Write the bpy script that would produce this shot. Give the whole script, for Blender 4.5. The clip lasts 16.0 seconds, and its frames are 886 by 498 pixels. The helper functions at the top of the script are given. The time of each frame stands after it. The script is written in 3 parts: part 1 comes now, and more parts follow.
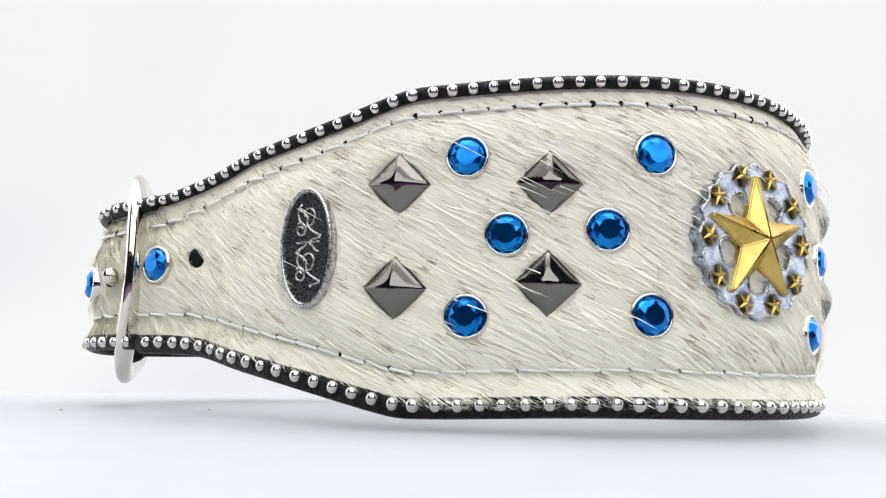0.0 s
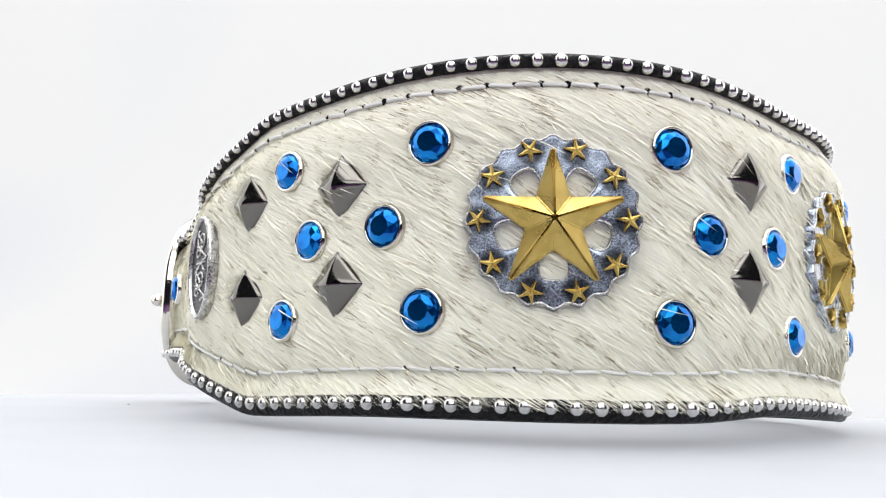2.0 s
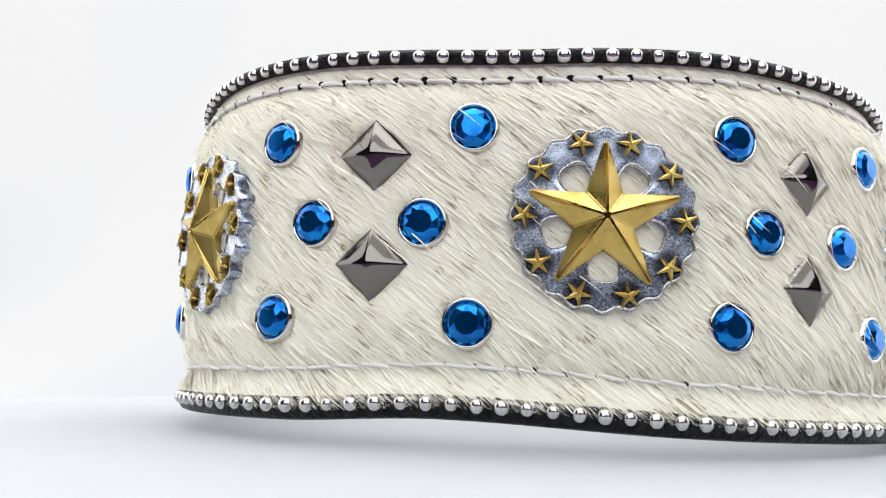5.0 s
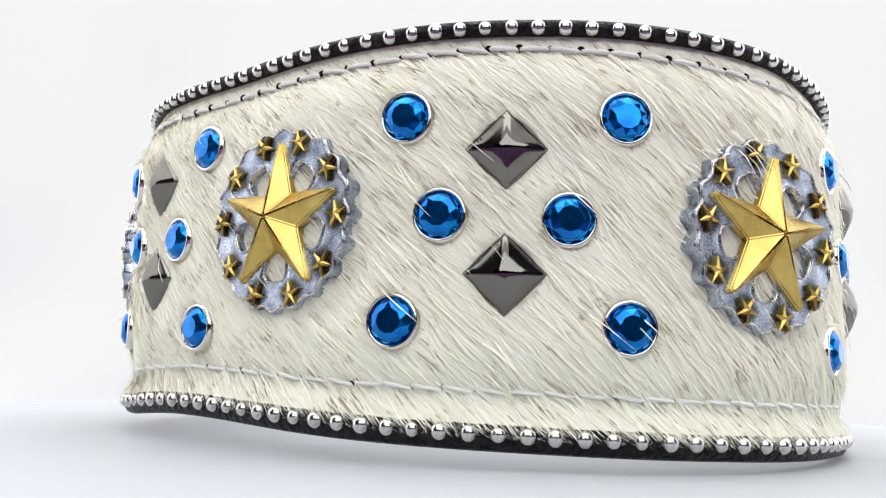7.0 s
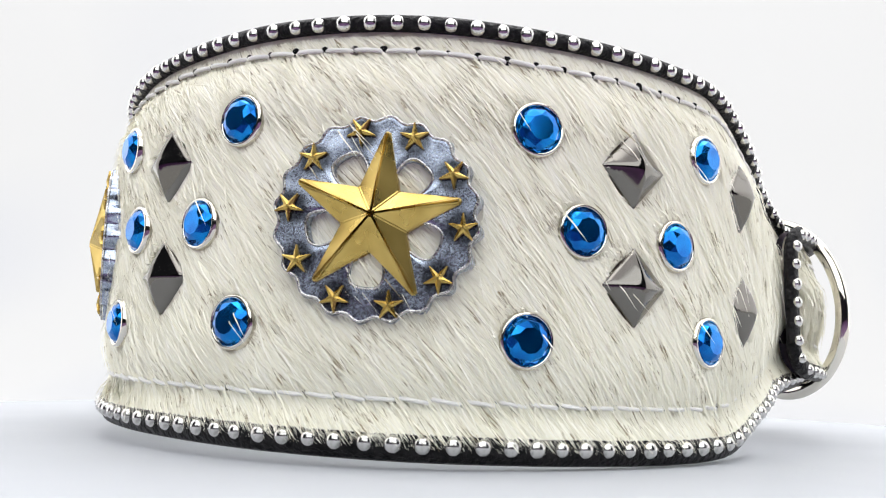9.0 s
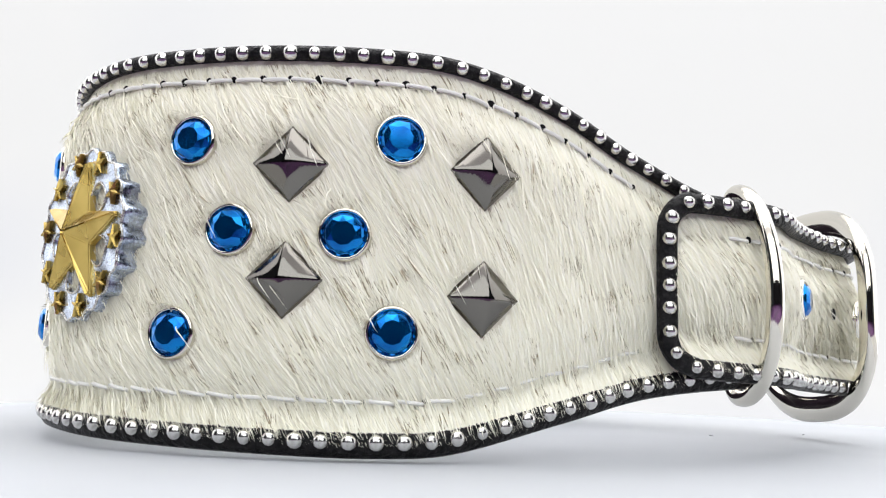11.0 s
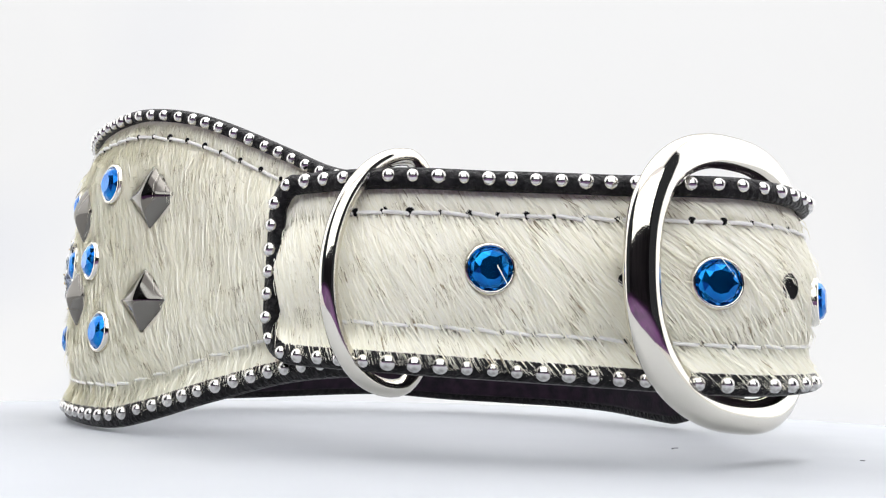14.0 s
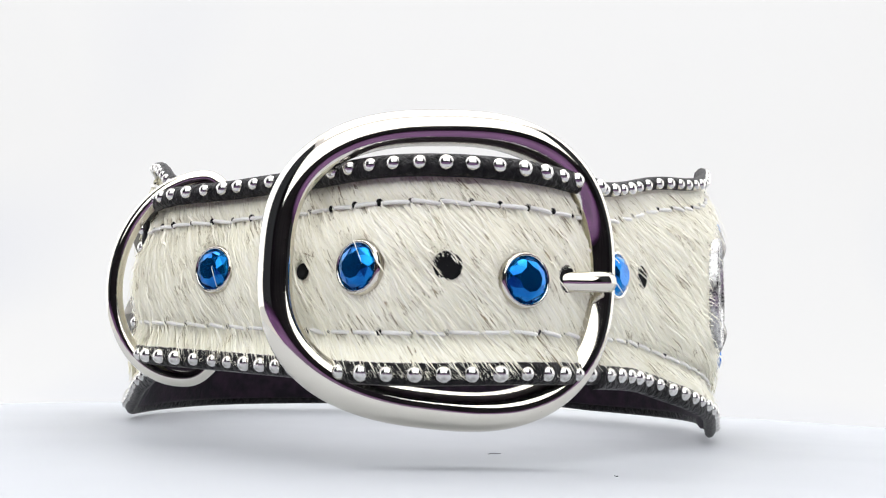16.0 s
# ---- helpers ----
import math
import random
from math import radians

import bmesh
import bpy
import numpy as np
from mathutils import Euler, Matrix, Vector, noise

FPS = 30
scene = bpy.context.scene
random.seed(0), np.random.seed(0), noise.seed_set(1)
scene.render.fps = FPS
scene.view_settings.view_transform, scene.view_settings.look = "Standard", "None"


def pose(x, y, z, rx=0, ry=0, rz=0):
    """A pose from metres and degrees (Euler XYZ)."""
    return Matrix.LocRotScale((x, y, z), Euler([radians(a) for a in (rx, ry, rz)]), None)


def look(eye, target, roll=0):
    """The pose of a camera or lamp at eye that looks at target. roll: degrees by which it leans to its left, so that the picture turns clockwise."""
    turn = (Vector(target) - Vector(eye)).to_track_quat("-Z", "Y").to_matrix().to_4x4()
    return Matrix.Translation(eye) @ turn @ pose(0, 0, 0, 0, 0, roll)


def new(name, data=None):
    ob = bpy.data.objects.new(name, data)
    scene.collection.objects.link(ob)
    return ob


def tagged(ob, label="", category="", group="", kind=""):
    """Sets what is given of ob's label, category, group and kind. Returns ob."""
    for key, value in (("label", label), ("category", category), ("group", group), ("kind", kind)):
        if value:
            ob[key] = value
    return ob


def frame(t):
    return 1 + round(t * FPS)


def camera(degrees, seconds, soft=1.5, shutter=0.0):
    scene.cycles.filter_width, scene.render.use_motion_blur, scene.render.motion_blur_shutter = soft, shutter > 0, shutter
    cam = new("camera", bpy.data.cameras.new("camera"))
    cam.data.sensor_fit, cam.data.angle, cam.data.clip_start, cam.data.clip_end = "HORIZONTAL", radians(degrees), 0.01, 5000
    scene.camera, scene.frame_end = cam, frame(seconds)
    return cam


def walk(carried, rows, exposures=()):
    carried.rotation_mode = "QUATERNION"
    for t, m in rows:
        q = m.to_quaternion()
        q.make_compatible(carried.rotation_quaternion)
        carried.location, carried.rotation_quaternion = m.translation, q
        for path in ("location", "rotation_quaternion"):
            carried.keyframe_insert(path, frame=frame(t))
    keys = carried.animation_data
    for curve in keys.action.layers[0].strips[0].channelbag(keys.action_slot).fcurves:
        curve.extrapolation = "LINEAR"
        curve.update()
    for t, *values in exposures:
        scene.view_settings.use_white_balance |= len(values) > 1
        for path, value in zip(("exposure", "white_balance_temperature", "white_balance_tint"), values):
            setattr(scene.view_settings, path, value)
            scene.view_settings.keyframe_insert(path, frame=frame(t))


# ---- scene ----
UNIT = 0.22          # distance from the turntable's axis to the lens, in metres
LIFT = 0.057 * UNIT  # height of the lens above the turntable


def camera_rows():
    # a small drift of the tripod head, in millimetres
    drift = [(0.0, -2.07, 0.09, -2.42), (0.5, -1.11, 0.40, -2.18), (1.0, -0.29, 0.33, -1.98), (1.5, 0.33, -0.09, -1.78),
             (2.0, 0.64, -0.50, -1.51), (2.5, 0.70, -0.72, -1.17), (3.0, 0.60, -0.83, -0.89), (4.0, 0.27, -0.92, -0.71),
             (5.0, 0.03, -0.69, -0.62), (5.5, 0.03, -0.38, -0.45), (6.0, 0.16, 0.03, -0.14), (6.5, 0.32, 0.39, 0.23),
             (7.0, 0.33, 0.59, 0.51), (7.5, 0.11, 0.61, 0.60), (8.0, -0.21, 0.46, 0.56), (8.5, -0.42, 0.25, 0.51),
             (9.0, -0.36, 0.12, 0.55), (9.5, -0.09, 0.16, 0.70), (10.0, 0.09, 0.23, 0.85), (11.0, 0.05, 0.18, 0.95),
             (12.0, -0.15, 0.07, 0.90), (12.5, -0.19, 0.07, 0.85), (13.0, -0.15, 0.11, 0.77), (13.5, -0.08, 0.14, 0.62),
             (14.0, 0.07, 0.10, 0.46), (14.5, 0.27, -0.02, 0.39), (15.0, 0.45, -0.27, 0.53), (15.5, 0.53, -0.56, 0.86),
             (16.0, 0.57, -0.82, 1.25)]
    return [(t, pose(x / 1000, -UNIT + y / 1000, LIFT + z / 1000, 98.187, 0, 1.476) @ pose(0, 0, 0, 0, 0, 1.679)) for t, x, y, z in drift]


cam = camera(54.91, 16.0, soft=1.2)
walk(cam, camera_rows())

# ---- light: a white photo tent with a top softbox and a cool front softbox ----
scene.view_settings.exposure = -0.18
world = bpy.data.worlds.new("room_air")
world.use_nodes = True
world.node_tree.nodes["Background"].inputs[0].default_value = (0.8, 0.85, 1.0, 1)
world.node_tree.nodes["Background"].inputs[1].default_value = 0.05
scene.world = world


def softbox(name, at, target, sx, sy, watts, colour):
    data = bpy.data.lights.new(name, "AREA")
    data.shape, data.size, data.size_y, data.energy, data.color = "RECTANGLE", sx, sy, watts, colour
    ob = new(name, data)
    ob.matrix_world = look(at, target)
    return ob


softbox("top_softbox", (0, -0.02, 0.74), (0, -0.02, 0), 0.80, 0.80, 6.6, (0.985, 0.985, 0.985))
softbox("front_softbox", (0.05, -0.80, 0.58), (0, 0, 0.04), 1.3, 0.66, 8.7, (0.955, 0.98, 1.0))


# ---- materials ----
def material(name, colour, rough=0.5, metal=0.0, spec=0.5, coat=0.0):
    m = bpy.data.materials.new(name)
    m.use_nodes = True
    b = m.node_tree.nodes["Principled BSDF"]
    b.inputs["Base Color"].default_value = (*colour, 1)
    b.inputs["Roughness"].default_value = rough
    b.inputs["Metallic"].default_value = metal
    b.inputs["Specular IOR Level"].default_value = spec
    b.inputs["Coat Weight"].default_value = coat
    b.inputs["Coat Roughness"].default_value = 0.04
    return m


def nodes_of(m):
    return m.node_tree.nodes, m.node_tree.links, m.node_tree.nodes["Principled BSDF"]


def mottle(m, c1, c2, scale, low=0.35, high=0.65, detail=4.0, stretch=(1, 1, 1)):
    """Two colours mixed by noise at a given scale, in the object's own space."""
    n, l, b = nodes_of(m)
    co = n.new("ShaderNodeTexCoord")
    mp = n.new("ShaderNodeMapping")
    mp.inputs["Scale"].default_value = stretch
    l.new(co.outputs["Object"], mp.inputs["Vector"])
    t = n.new("ShaderNodeTexNoise")
    t.inputs["Scale"].default_value, t.inputs["Detail"].default_value = scale, detail
    l.new(mp.outputs["Vector"], t.inputs["Vector"])
    r = n.new("ShaderNodeValToRGB")
    r.color_ramp.elements[0].position, r.color_ramp.elements[1].position = low, high
    r.color_ramp.elements[0].color, r.color_ramp.elements[1].color = (*c1, 1), (*c2, 1)
    l.new(t.outputs["Fac"], r.inputs["Fac"])
    l.new(r.outputs["Color"], b.inputs["Base Color"])
    return t


def rough_noise(m, scale, low, high):
    n, l, b = nodes_of(m)
    co = n.new("ShaderNodeTexCoord")
    t = n.new("ShaderNodeTexNoise")
    t.inputs["Scale"].default_value = scale
    l.new(co.outputs["Object"], t.inputs["Vector"])
    r = n.new("ShaderNodeMapRange")
    r.inputs["From Min"].default_value, r.inputs["From Max"].default_value = 0.3, 0.7
    r.inputs["To Min"].default_value, r.inputs["To Max"].default_value = low, high
    l.new(t.outputs["Fac"], r.inputs["Value"])
    l.new(r.outputs["Result"], b.inputs["Roughness"])


def bump(m, scale, depth, strength=0.5):
    n, l, b = nodes_of(m)
    co = n.new("ShaderNodeTexCoord")
    t = n.new("ShaderNodeTexNoise")
    t.inputs["Scale"].default_value, t.inputs["Detail"].default_value = scale, 3
    l.new(co.outputs["Object"], t.inputs["Vector"])
    k = n.new("ShaderNodeBump")
    k.inputs["Distance"].default_value, k.inputs["Strength"].default_value = depth, strength
    l.new(t.outputs["Fac"], k.inputs["Height"])
    l.new(k.outputs["Normal"], b.inputs["Normal"])


HIDE = material("cream_hide", (0.62, 0.58, 0.47), 0.8, spec=0.2)
mottle(HIDE, (0.68, 0.63, 0.50), (0.86, 0.83, 0.73), 420, detail=5)
bump(HIDE, 900, 0.0004)

HAIR = material("cream_hair", (0.8, 0.78, 0.7), 0.55, spec=0.35)
_n, _l, _b = nodes_of(HAIR)
_geo = _n.new("ShaderNodeNewGeometry")
_ramp = _n.new("ShaderNodeValToRGB")
_ramp.color_ramp.elements[0].color = (0.36, 0.30, 0.20, 1)
_ramp.color_ramp.elements[1].color = (0.97, 0.95, 0.85, 1)
for _at, _col in ((0.08, (0.920, 0.888, 0.740, 1)), (0.6, (0.965, 0.942, 0.810, 1))):
    _e = _ramp.color_ramp.elements.new(_at)
    _e.color = _col
_co = _n.new("ShaderNodeTexCoord")
_tuft = _n.new("ShaderNodeTexNoise")
_tuft.inputs["Scale"].default_value, _tuft.inputs["Detail"].default_value = 230, 3
_l.new(_co.outputs["Object"], _tuft.inputs["Vector"])
_lean = _n.new("ShaderNodeMapRange")    # dark hairs stand together in tufts
_lean.inputs["From Min"].default_value, _lean.inputs["From Max"].default_value = 0.30, 0.52
_lean.inputs["To Min"].default_value, _lean.inputs["To Max"].default_value = -0.18, 0.06
_l.new(_tuft.outputs["Fac"], _lean.inputs["Value"])
_sum = _n.new("ShaderNodeMath")
_l.new(_geo.outputs["Random Per Island"], _sum.inputs[0])
_l.new(_lean.outputs["Result"], _sum.inputs[1])
_l.new(_sum.outputs[0], _ramp.inputs["Fac"])
_l.new(_ramp.outputs["Color"], _b.inputs["Base Color"])

LEATHER = material("black_leather", (0.008, 0.008, 0.009), 0.36, spec=0.12)
mottle(LEATHER, (0.004, 0.004, 0.005), (0.018, 0.017, 0.018), 700)
bump(LEATHER, 900, 0.0008, 1.0)
LINING = material("dark_purple_lining", (0.018, 0.010, 0.020), 0.6, spec=0.15)
mottle(LINING, (0.006, 0.004, 0.008), (0.020, 0.010, 0.020), 300)
bump(LINING, 1200, 0.0002)
THREAD = material("white_waxed_thread", (0.85, 0.84, 0.81), 0.55, spec=0.3)
bump(THREAD, 2500, 0.0002)
NICKEL = material("polished_nickel", (0.71, 0.68, 0.61), 0.07, 1.0)
rough_noise(NICKEL, 300, 0.04, 0.10)
BEAD = material("silver_bead", (0.62, 0.61, 0.59), 0.16, 1.0)
mottle(BEAD, (0.30, 0.295, 0.285), (0.68, 0.67, 0.65), 1.1, 0.30, 0.52)
rough_noise(BEAD, 700, 0.10, 0.26)
GUN = material("gunmetal", (0.172, 0.163, 0.148), 0.08, 1.0)
rough_noise(GUN, 90, 0.05, 0.13)
ANTIQUE = material("bluish_antique_silver", (0.5, 0.5, 0.5), 0.2, 1.0)
# both tones are bluish: the cool front light's reflection is put into the silver
mottle(ANTIQUE, (0.26, 0.295, 0.37), (0.55, 0.615, 0.74), 90, 0.30, 0.66)
rough_noise(ANTIQUE, 500, 0.20, 0.32)
_n, _l, _b = nodes_of(ANTIQUE)    # black patina kept round the ten small raised stars


def sums(op, *terms):
    k = _n.new("ShaderNodeMath")
    k.operation = op
    for i, q in enumerate(terms):
        if isinstance(q, (int, float)):
            k.inputs[i].default_value = q
        else:
            _l.new(q, k.inputs[i])
    return k.outputs[0]


_co = _n.new("ShaderNodeTexCoord")
_xyz = _n.new("ShaderNodeSeparateXYZ")
_l.new(_co.outputs["Object"], _xyz.inputs["Vector"])
_rad = sums("SQRT", sums("ADD", sums("MULTIPLY", _xyz.outputs[0], _xyz.outputs[0]), sums("MULTIPLY", _xyz.outputs[1], _xyz.outputs[1])))
_ang = sums("PINGPONG", sums("ADD", sums("ARCTAN2", _xyz.outputs[1], _xyz.outputs[0]), 2 * math.pi), math.pi / 10)
_far = sums("SQRT", sums("ADD", sums("POWER", sums("MULTIPLY", _ang, _rad), 2.0), sums("POWER", sums("SUBTRACT", _rad, 0.0555), 2.0)))
_dark = _n.new("ShaderNodeMapRange")
_dark.interpolation_type = "SMOOTHSTEP"
_dark.inputs["From Min"].default_value, _dark.inputs["From Max"].default_value = 0.0075, 0.0135
_dark.inputs["To Min"].default_value, _dark.inputs["To Max"].default_value = 0.22, 1.0
_l.new(_far, _dark.inputs["Value"])
_tone = _n.new("ShaderNodeMix")
_tone.data_type, _tone.blend_type = "RGBA", "MULTIPLY"
_tone.inputs["Factor"].default_value = 1.0
_l.new(_b.inputs["Base Color"].links[0].from_socket, _tone.inputs["A"])
_l.new(_dark.outputs["Result"], _tone.inputs["B"])
_l.new(_tone.outputs["Result"], _b.inputs["Base Color"])
WORN = material("worn_silver", (0.52, 0.51, 0.50), 0.25, 1.0)
mottle(WORN, (0.30, 0.295, 0.29), (0.62, 0.61, 0.60), 240, 0.3, 0.6)
rough_noise(WORN, 500, 0.18, 0.36)
BLACKENED = material("blackened_silver", (0.10, 0.10, 0.105), 0.4, 1.0)
mottle(BLACKENED, (0.04, 0.04, 0.045), (0.24, 0.24, 0.245), 500, 0.4, 0.75)
GOLD = material("antique_gold", (0.85, 0.60, 0.20), 0.22, 1.0)
mottle(GOLD, (0.45, 0.315, 0.085), (0.62, 0.455, 0.145), 45, 0.3, 0.7, 2.0)
rough_noise(GOLD, 60, 0.24, 0.34)
BLUE = material("blue_crystal", (0.0, 0.115, 0.46), 0.10, 0.9, 0.8, 0.12)
mottle(BLUE, (0.0, 0.11, 0.42), (0.0, 0.21, 0.62), 60, 0.35, 0.65, 1.0)
DEEP_BLACK = material("deep_black", (0.008, 0.008, 0.009), 0.9, spec=0.1)
ACRYLIC = material("white_acrylic", (0.425, 0.44, 0.465), 0.5, spec=0.06)
rough_noise(ACRYLIC, 30, 0.46, 0.56)
PAPER = material("glowing_white_paper", (0.79, 0.795, 0.81), 0.8, spec=0.15)
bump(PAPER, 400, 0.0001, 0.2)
_n, _l, _b = nodes_of(PAPER)    # the sweep itself glows, for an even white ground
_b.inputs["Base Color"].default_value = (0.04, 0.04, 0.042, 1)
# soft bluish dimmer clouds are painted into the paper's glow
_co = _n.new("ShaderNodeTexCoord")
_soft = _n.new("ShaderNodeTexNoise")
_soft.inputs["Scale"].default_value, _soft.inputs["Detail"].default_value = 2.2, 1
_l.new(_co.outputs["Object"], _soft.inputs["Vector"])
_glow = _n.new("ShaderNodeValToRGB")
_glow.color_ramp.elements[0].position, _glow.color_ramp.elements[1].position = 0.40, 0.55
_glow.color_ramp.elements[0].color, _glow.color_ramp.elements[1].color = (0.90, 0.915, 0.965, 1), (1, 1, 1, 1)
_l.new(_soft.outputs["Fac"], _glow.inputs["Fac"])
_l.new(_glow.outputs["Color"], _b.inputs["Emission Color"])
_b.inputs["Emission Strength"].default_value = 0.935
FABRIC = material("glowing_tent_fabric", (0.84, 0.845, 0.86), 0.9, spec=0.1)
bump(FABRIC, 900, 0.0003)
FABRIC.node_tree.nodes["Principled BSDF"].inputs["Emission Color"].default_value = (1.0, 0.985, 0.95, 1)    # glow added to the cloth to brighten the collar's sides
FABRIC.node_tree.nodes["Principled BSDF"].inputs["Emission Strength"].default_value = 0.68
DARK = material("dark_room_wall", (0.05, 0.045, 0.055), 0.8)
mottle(DARK, (0.035, 0.03, 0.04), (0.07, 0.06, 0.075), 3)
TABLE = material("purple_table_cloth", (0.08, 0.02, 0.10), 0.7)
mottle(TABLE, (0.05, 0.012, 0.07), (0.12, 0.03, 0.15), 8)


# ---- mesh helpers ----
def part(name, bm, mat, parent, label="", smooth=False, kind=""):
    me = bpy.data.meshes.new(name)
    bm.to_mesh(me)
    bm.free()
    me.materials.append(mat)
    if smooth:
        me.shade_smooth()
    ob = new(name, me)
    ob.parent = parent
    return tagged(ob, label, kind=kind)


def placed(name, mesh, parent, m, label=""):
    ob = new(name, mesh)
    ob.parent = parent
    ob.matrix_local = m
    return tagged(ob, label)


def grid_faces(bm, rows, close_u=False, close_v=False):
    """Quads between rows of points."""
    vs = [[bm.verts.new(p) for p in row] for row in rows]
    nu, nv = len(vs), len(vs[0])
    for i in range(nu if close_u else nu - 1):
        for j in range(nv if close_v else nv - 1):
            a, b = vs[i], vs[(i + 1) % nu]
            bm.faces.new((a[j], b[j], b[(j + 1) % nv], a[(j + 1) % nv]))
    return vs


def sweep(points, ra, rb, up, sides=10, closed=False, caps=True):
    """A tube along points; ra along the side direction, rb along 'up'."""
    bm = bmesh.new()
    pts = [Vector(p) for p in points]
    n = len(pts)
    rows = []
    for i, p in enumerate(pts):
        a = pts[(i - 1) % n] if closed or i else p
        b = pts[(i + 1) % n] if closed or i < n - 1 else p
        t = (b - a).normalized()
        u = up[i] if isinstance(up, list) else up
        side = t.cross(u).normalized()
        w = side.cross(t).normalized()
        rows.append([p + side * ra * math.cos(q) + w * rb * math.sin(q) for q in [2 * math.pi * k / sides for k in range(sides)]])
    vs = grid_faces(bm, rows, close_u=closed, close_v=True)
    if caps and not closed:
        bm.faces.new(vs[0])
        bm.faces.new(list(reversed(vs[-1])))
    bmesh.ops.recalc_face_normals(bm, faces=bm.faces)
    return bm


# ---- the band's shape: radius, top and bottom edge by angle, in units ----
RADII = [430, 422, 362, 318, 307, 297, 284, 281, 288, 304, 324, 342, 358, 369, 373, 379, 398, 417,
         431, 445, 447, 430, 409, 387, 360, 352, 373, 386, 374, 389]
TOP = [(-236, 0.147), (-215, 0.1457), (-200, 0.1475), (-180, 0.1457), (-157, 0.1512), (-140, 0.1774), (-128, 0.1884), (-118, 0.2014), (-103, 0.2284), (-95, 0.2334),
       (-54, 0.2454), (-38, 0.2464), (-4, 0.2394), (35, 0.2446), (65, 0.2399), (90, 0.2364), (98, 0.2335), (108, 0.2196), (125, 0.1778), (134, 0.1555),
       (145, 0.1462), (180, 0.1434)]
BOTTOM = [(-236, 0.016), (-225, 0.0119), (-195, 0.0045), (-180, 0.0016), (-165, 0.006), (-147, 0.0064), (-137, -0.0026), (-122, -0.0176), (-103, -0.0396), (-97, -0.0406),
       (-68, -0.0336), (-27, -0.0306), (-8, -0.0251), (20, -0.034), (50, -0.0403), (80, -0.0458), (93, -0.0461), (99, -0.0425), (112, -0.0205), (127, 0.0017),
       (145, 0.0112), (180, 0.0104)]
TIP, INNER_END, CORNER = -233.6, 172.0, 3.6


def glide(table, a):
    """Smooth reading between the entries of a table."""
    k = 0
    while k < len(table) - 2 and a > table[k + 1][0]:
        k += 1
    (a0, z0), (a1, z1) = table[k], table[k + 1]
    m = [0.0, 0.0]
    for i, q in enumerate((k, k + 1)):
        lo, hi = max(q - 1, 0), min(q + 1, len(table) - 1)
        m[i] = (table[hi][1] - table[lo][1]) / (table[hi][0] - table[lo][0])
    h = a1 - a0
    u = min(max((a - a0) / h, 0), 1)
    return (z0 * (1 + 2 * u) * (1 - u) ** 2 + m[0] * h * u * (1 - u) ** 2 + z1 * u * u * (3 - 2 * u) + m[1] * h * u * u * (u - 1))


def smoothstep(x, a, b):
    u = min(max((x - a) / (b - a), 0), 1)
    return u * u * (3 - 2 * u)


def radius(a):
    x = ((a + 180) % 360) / 12
    i, u = int(x), x - int(x)
    p = [RADII[(i + k) % 30] / 1000 for k in (-1, 0, 1, 2)]
    r = p[1] + 0.5 * u * (p[2] - p[0] + u * (2 * p[0] - 5 * p[1] + 4 * p[2] - p[3] + u * (3 * (p[1] - p[2]) + p[3] - p[0])))
    return r - 0.020 * smoothstep(a, 112, 132)


def edges(a):
    lo, hi = glide(BOTTOM, a), glide(TOP, a)
    if a < TIP + CORNER:  # the tongue's rounded end
        u = min(max((TIP + CORNER - a) / CORNER, 0), 1)
        cut = 0.026 * (1 - math.sqrt(max(1 - u * u, 0)))
        lo, hi = lo + cut, hi - cut
    return lo, hi


def spot(a, z, off=0.0):
    r = radius(a) + off
    return Vector((r * math.cos(radians(a)), r * math.sin(radians(a)), z)) * UNIT + Vector((0, 0, LIFT))


def frame_at(a):
    t = (spot(a + 0.5, 0) - spot(a - 0.5, 0)).normalized()
    up = Vector((0, 0, 1))
    return t, up, t.cross(up)


def seat(a, z, off=0.0, turn=0.0, size=1.0):
    """A pose on the band: x along it, y up, z outwards; scaled in units."""
    t, up, n = frame_at(a)
    m = Matrix((t, up, n)).transposed().to_4x4()
    return Matrix.Translation(spot(a, z, off)) @ m @ pose(0, 0, 0, 0, 0, turn) @ Matrix.Scale(UNIT * size, 4)


SEAM = 0.027
TOP_SEAM = [(-236, 0.026), (-150, 0.026), (-125, 0.0225), (-100, 0.0205), (-45, 0.0205), (0, 0.0195), (20, 0.0175), (34, 0.0155),
            (44, 0.0175), (58, 0.0200), (71, 0.0212), (92, 0.0210), (112, 0.0220), (135, 0.0230)]


def pad(z, lo, hi, top=0.0200):
    """The padding's swell over the height, a dip along the two seams and a margin that falls back above the upper one."""
    d, g = z - lo, hi - z
    swell = 0.006 * smoothstep(d, SEAM, SEAM + 0.035) * smoothstep(g, top, top + 0.035)
    dip = 0.0045 * (math.exp(-((d - SEAM) / 0.006) ** 2) + math.exp(-((g - top) / 0.006) ** 2))
    lip = -0.004 * (1 - smoothstep(d, 0.0, 0.014)) - 0.008 * (1 - smoothstep(g, 0.0, top + 0.006))
    return swell - dip + lip - 0.005


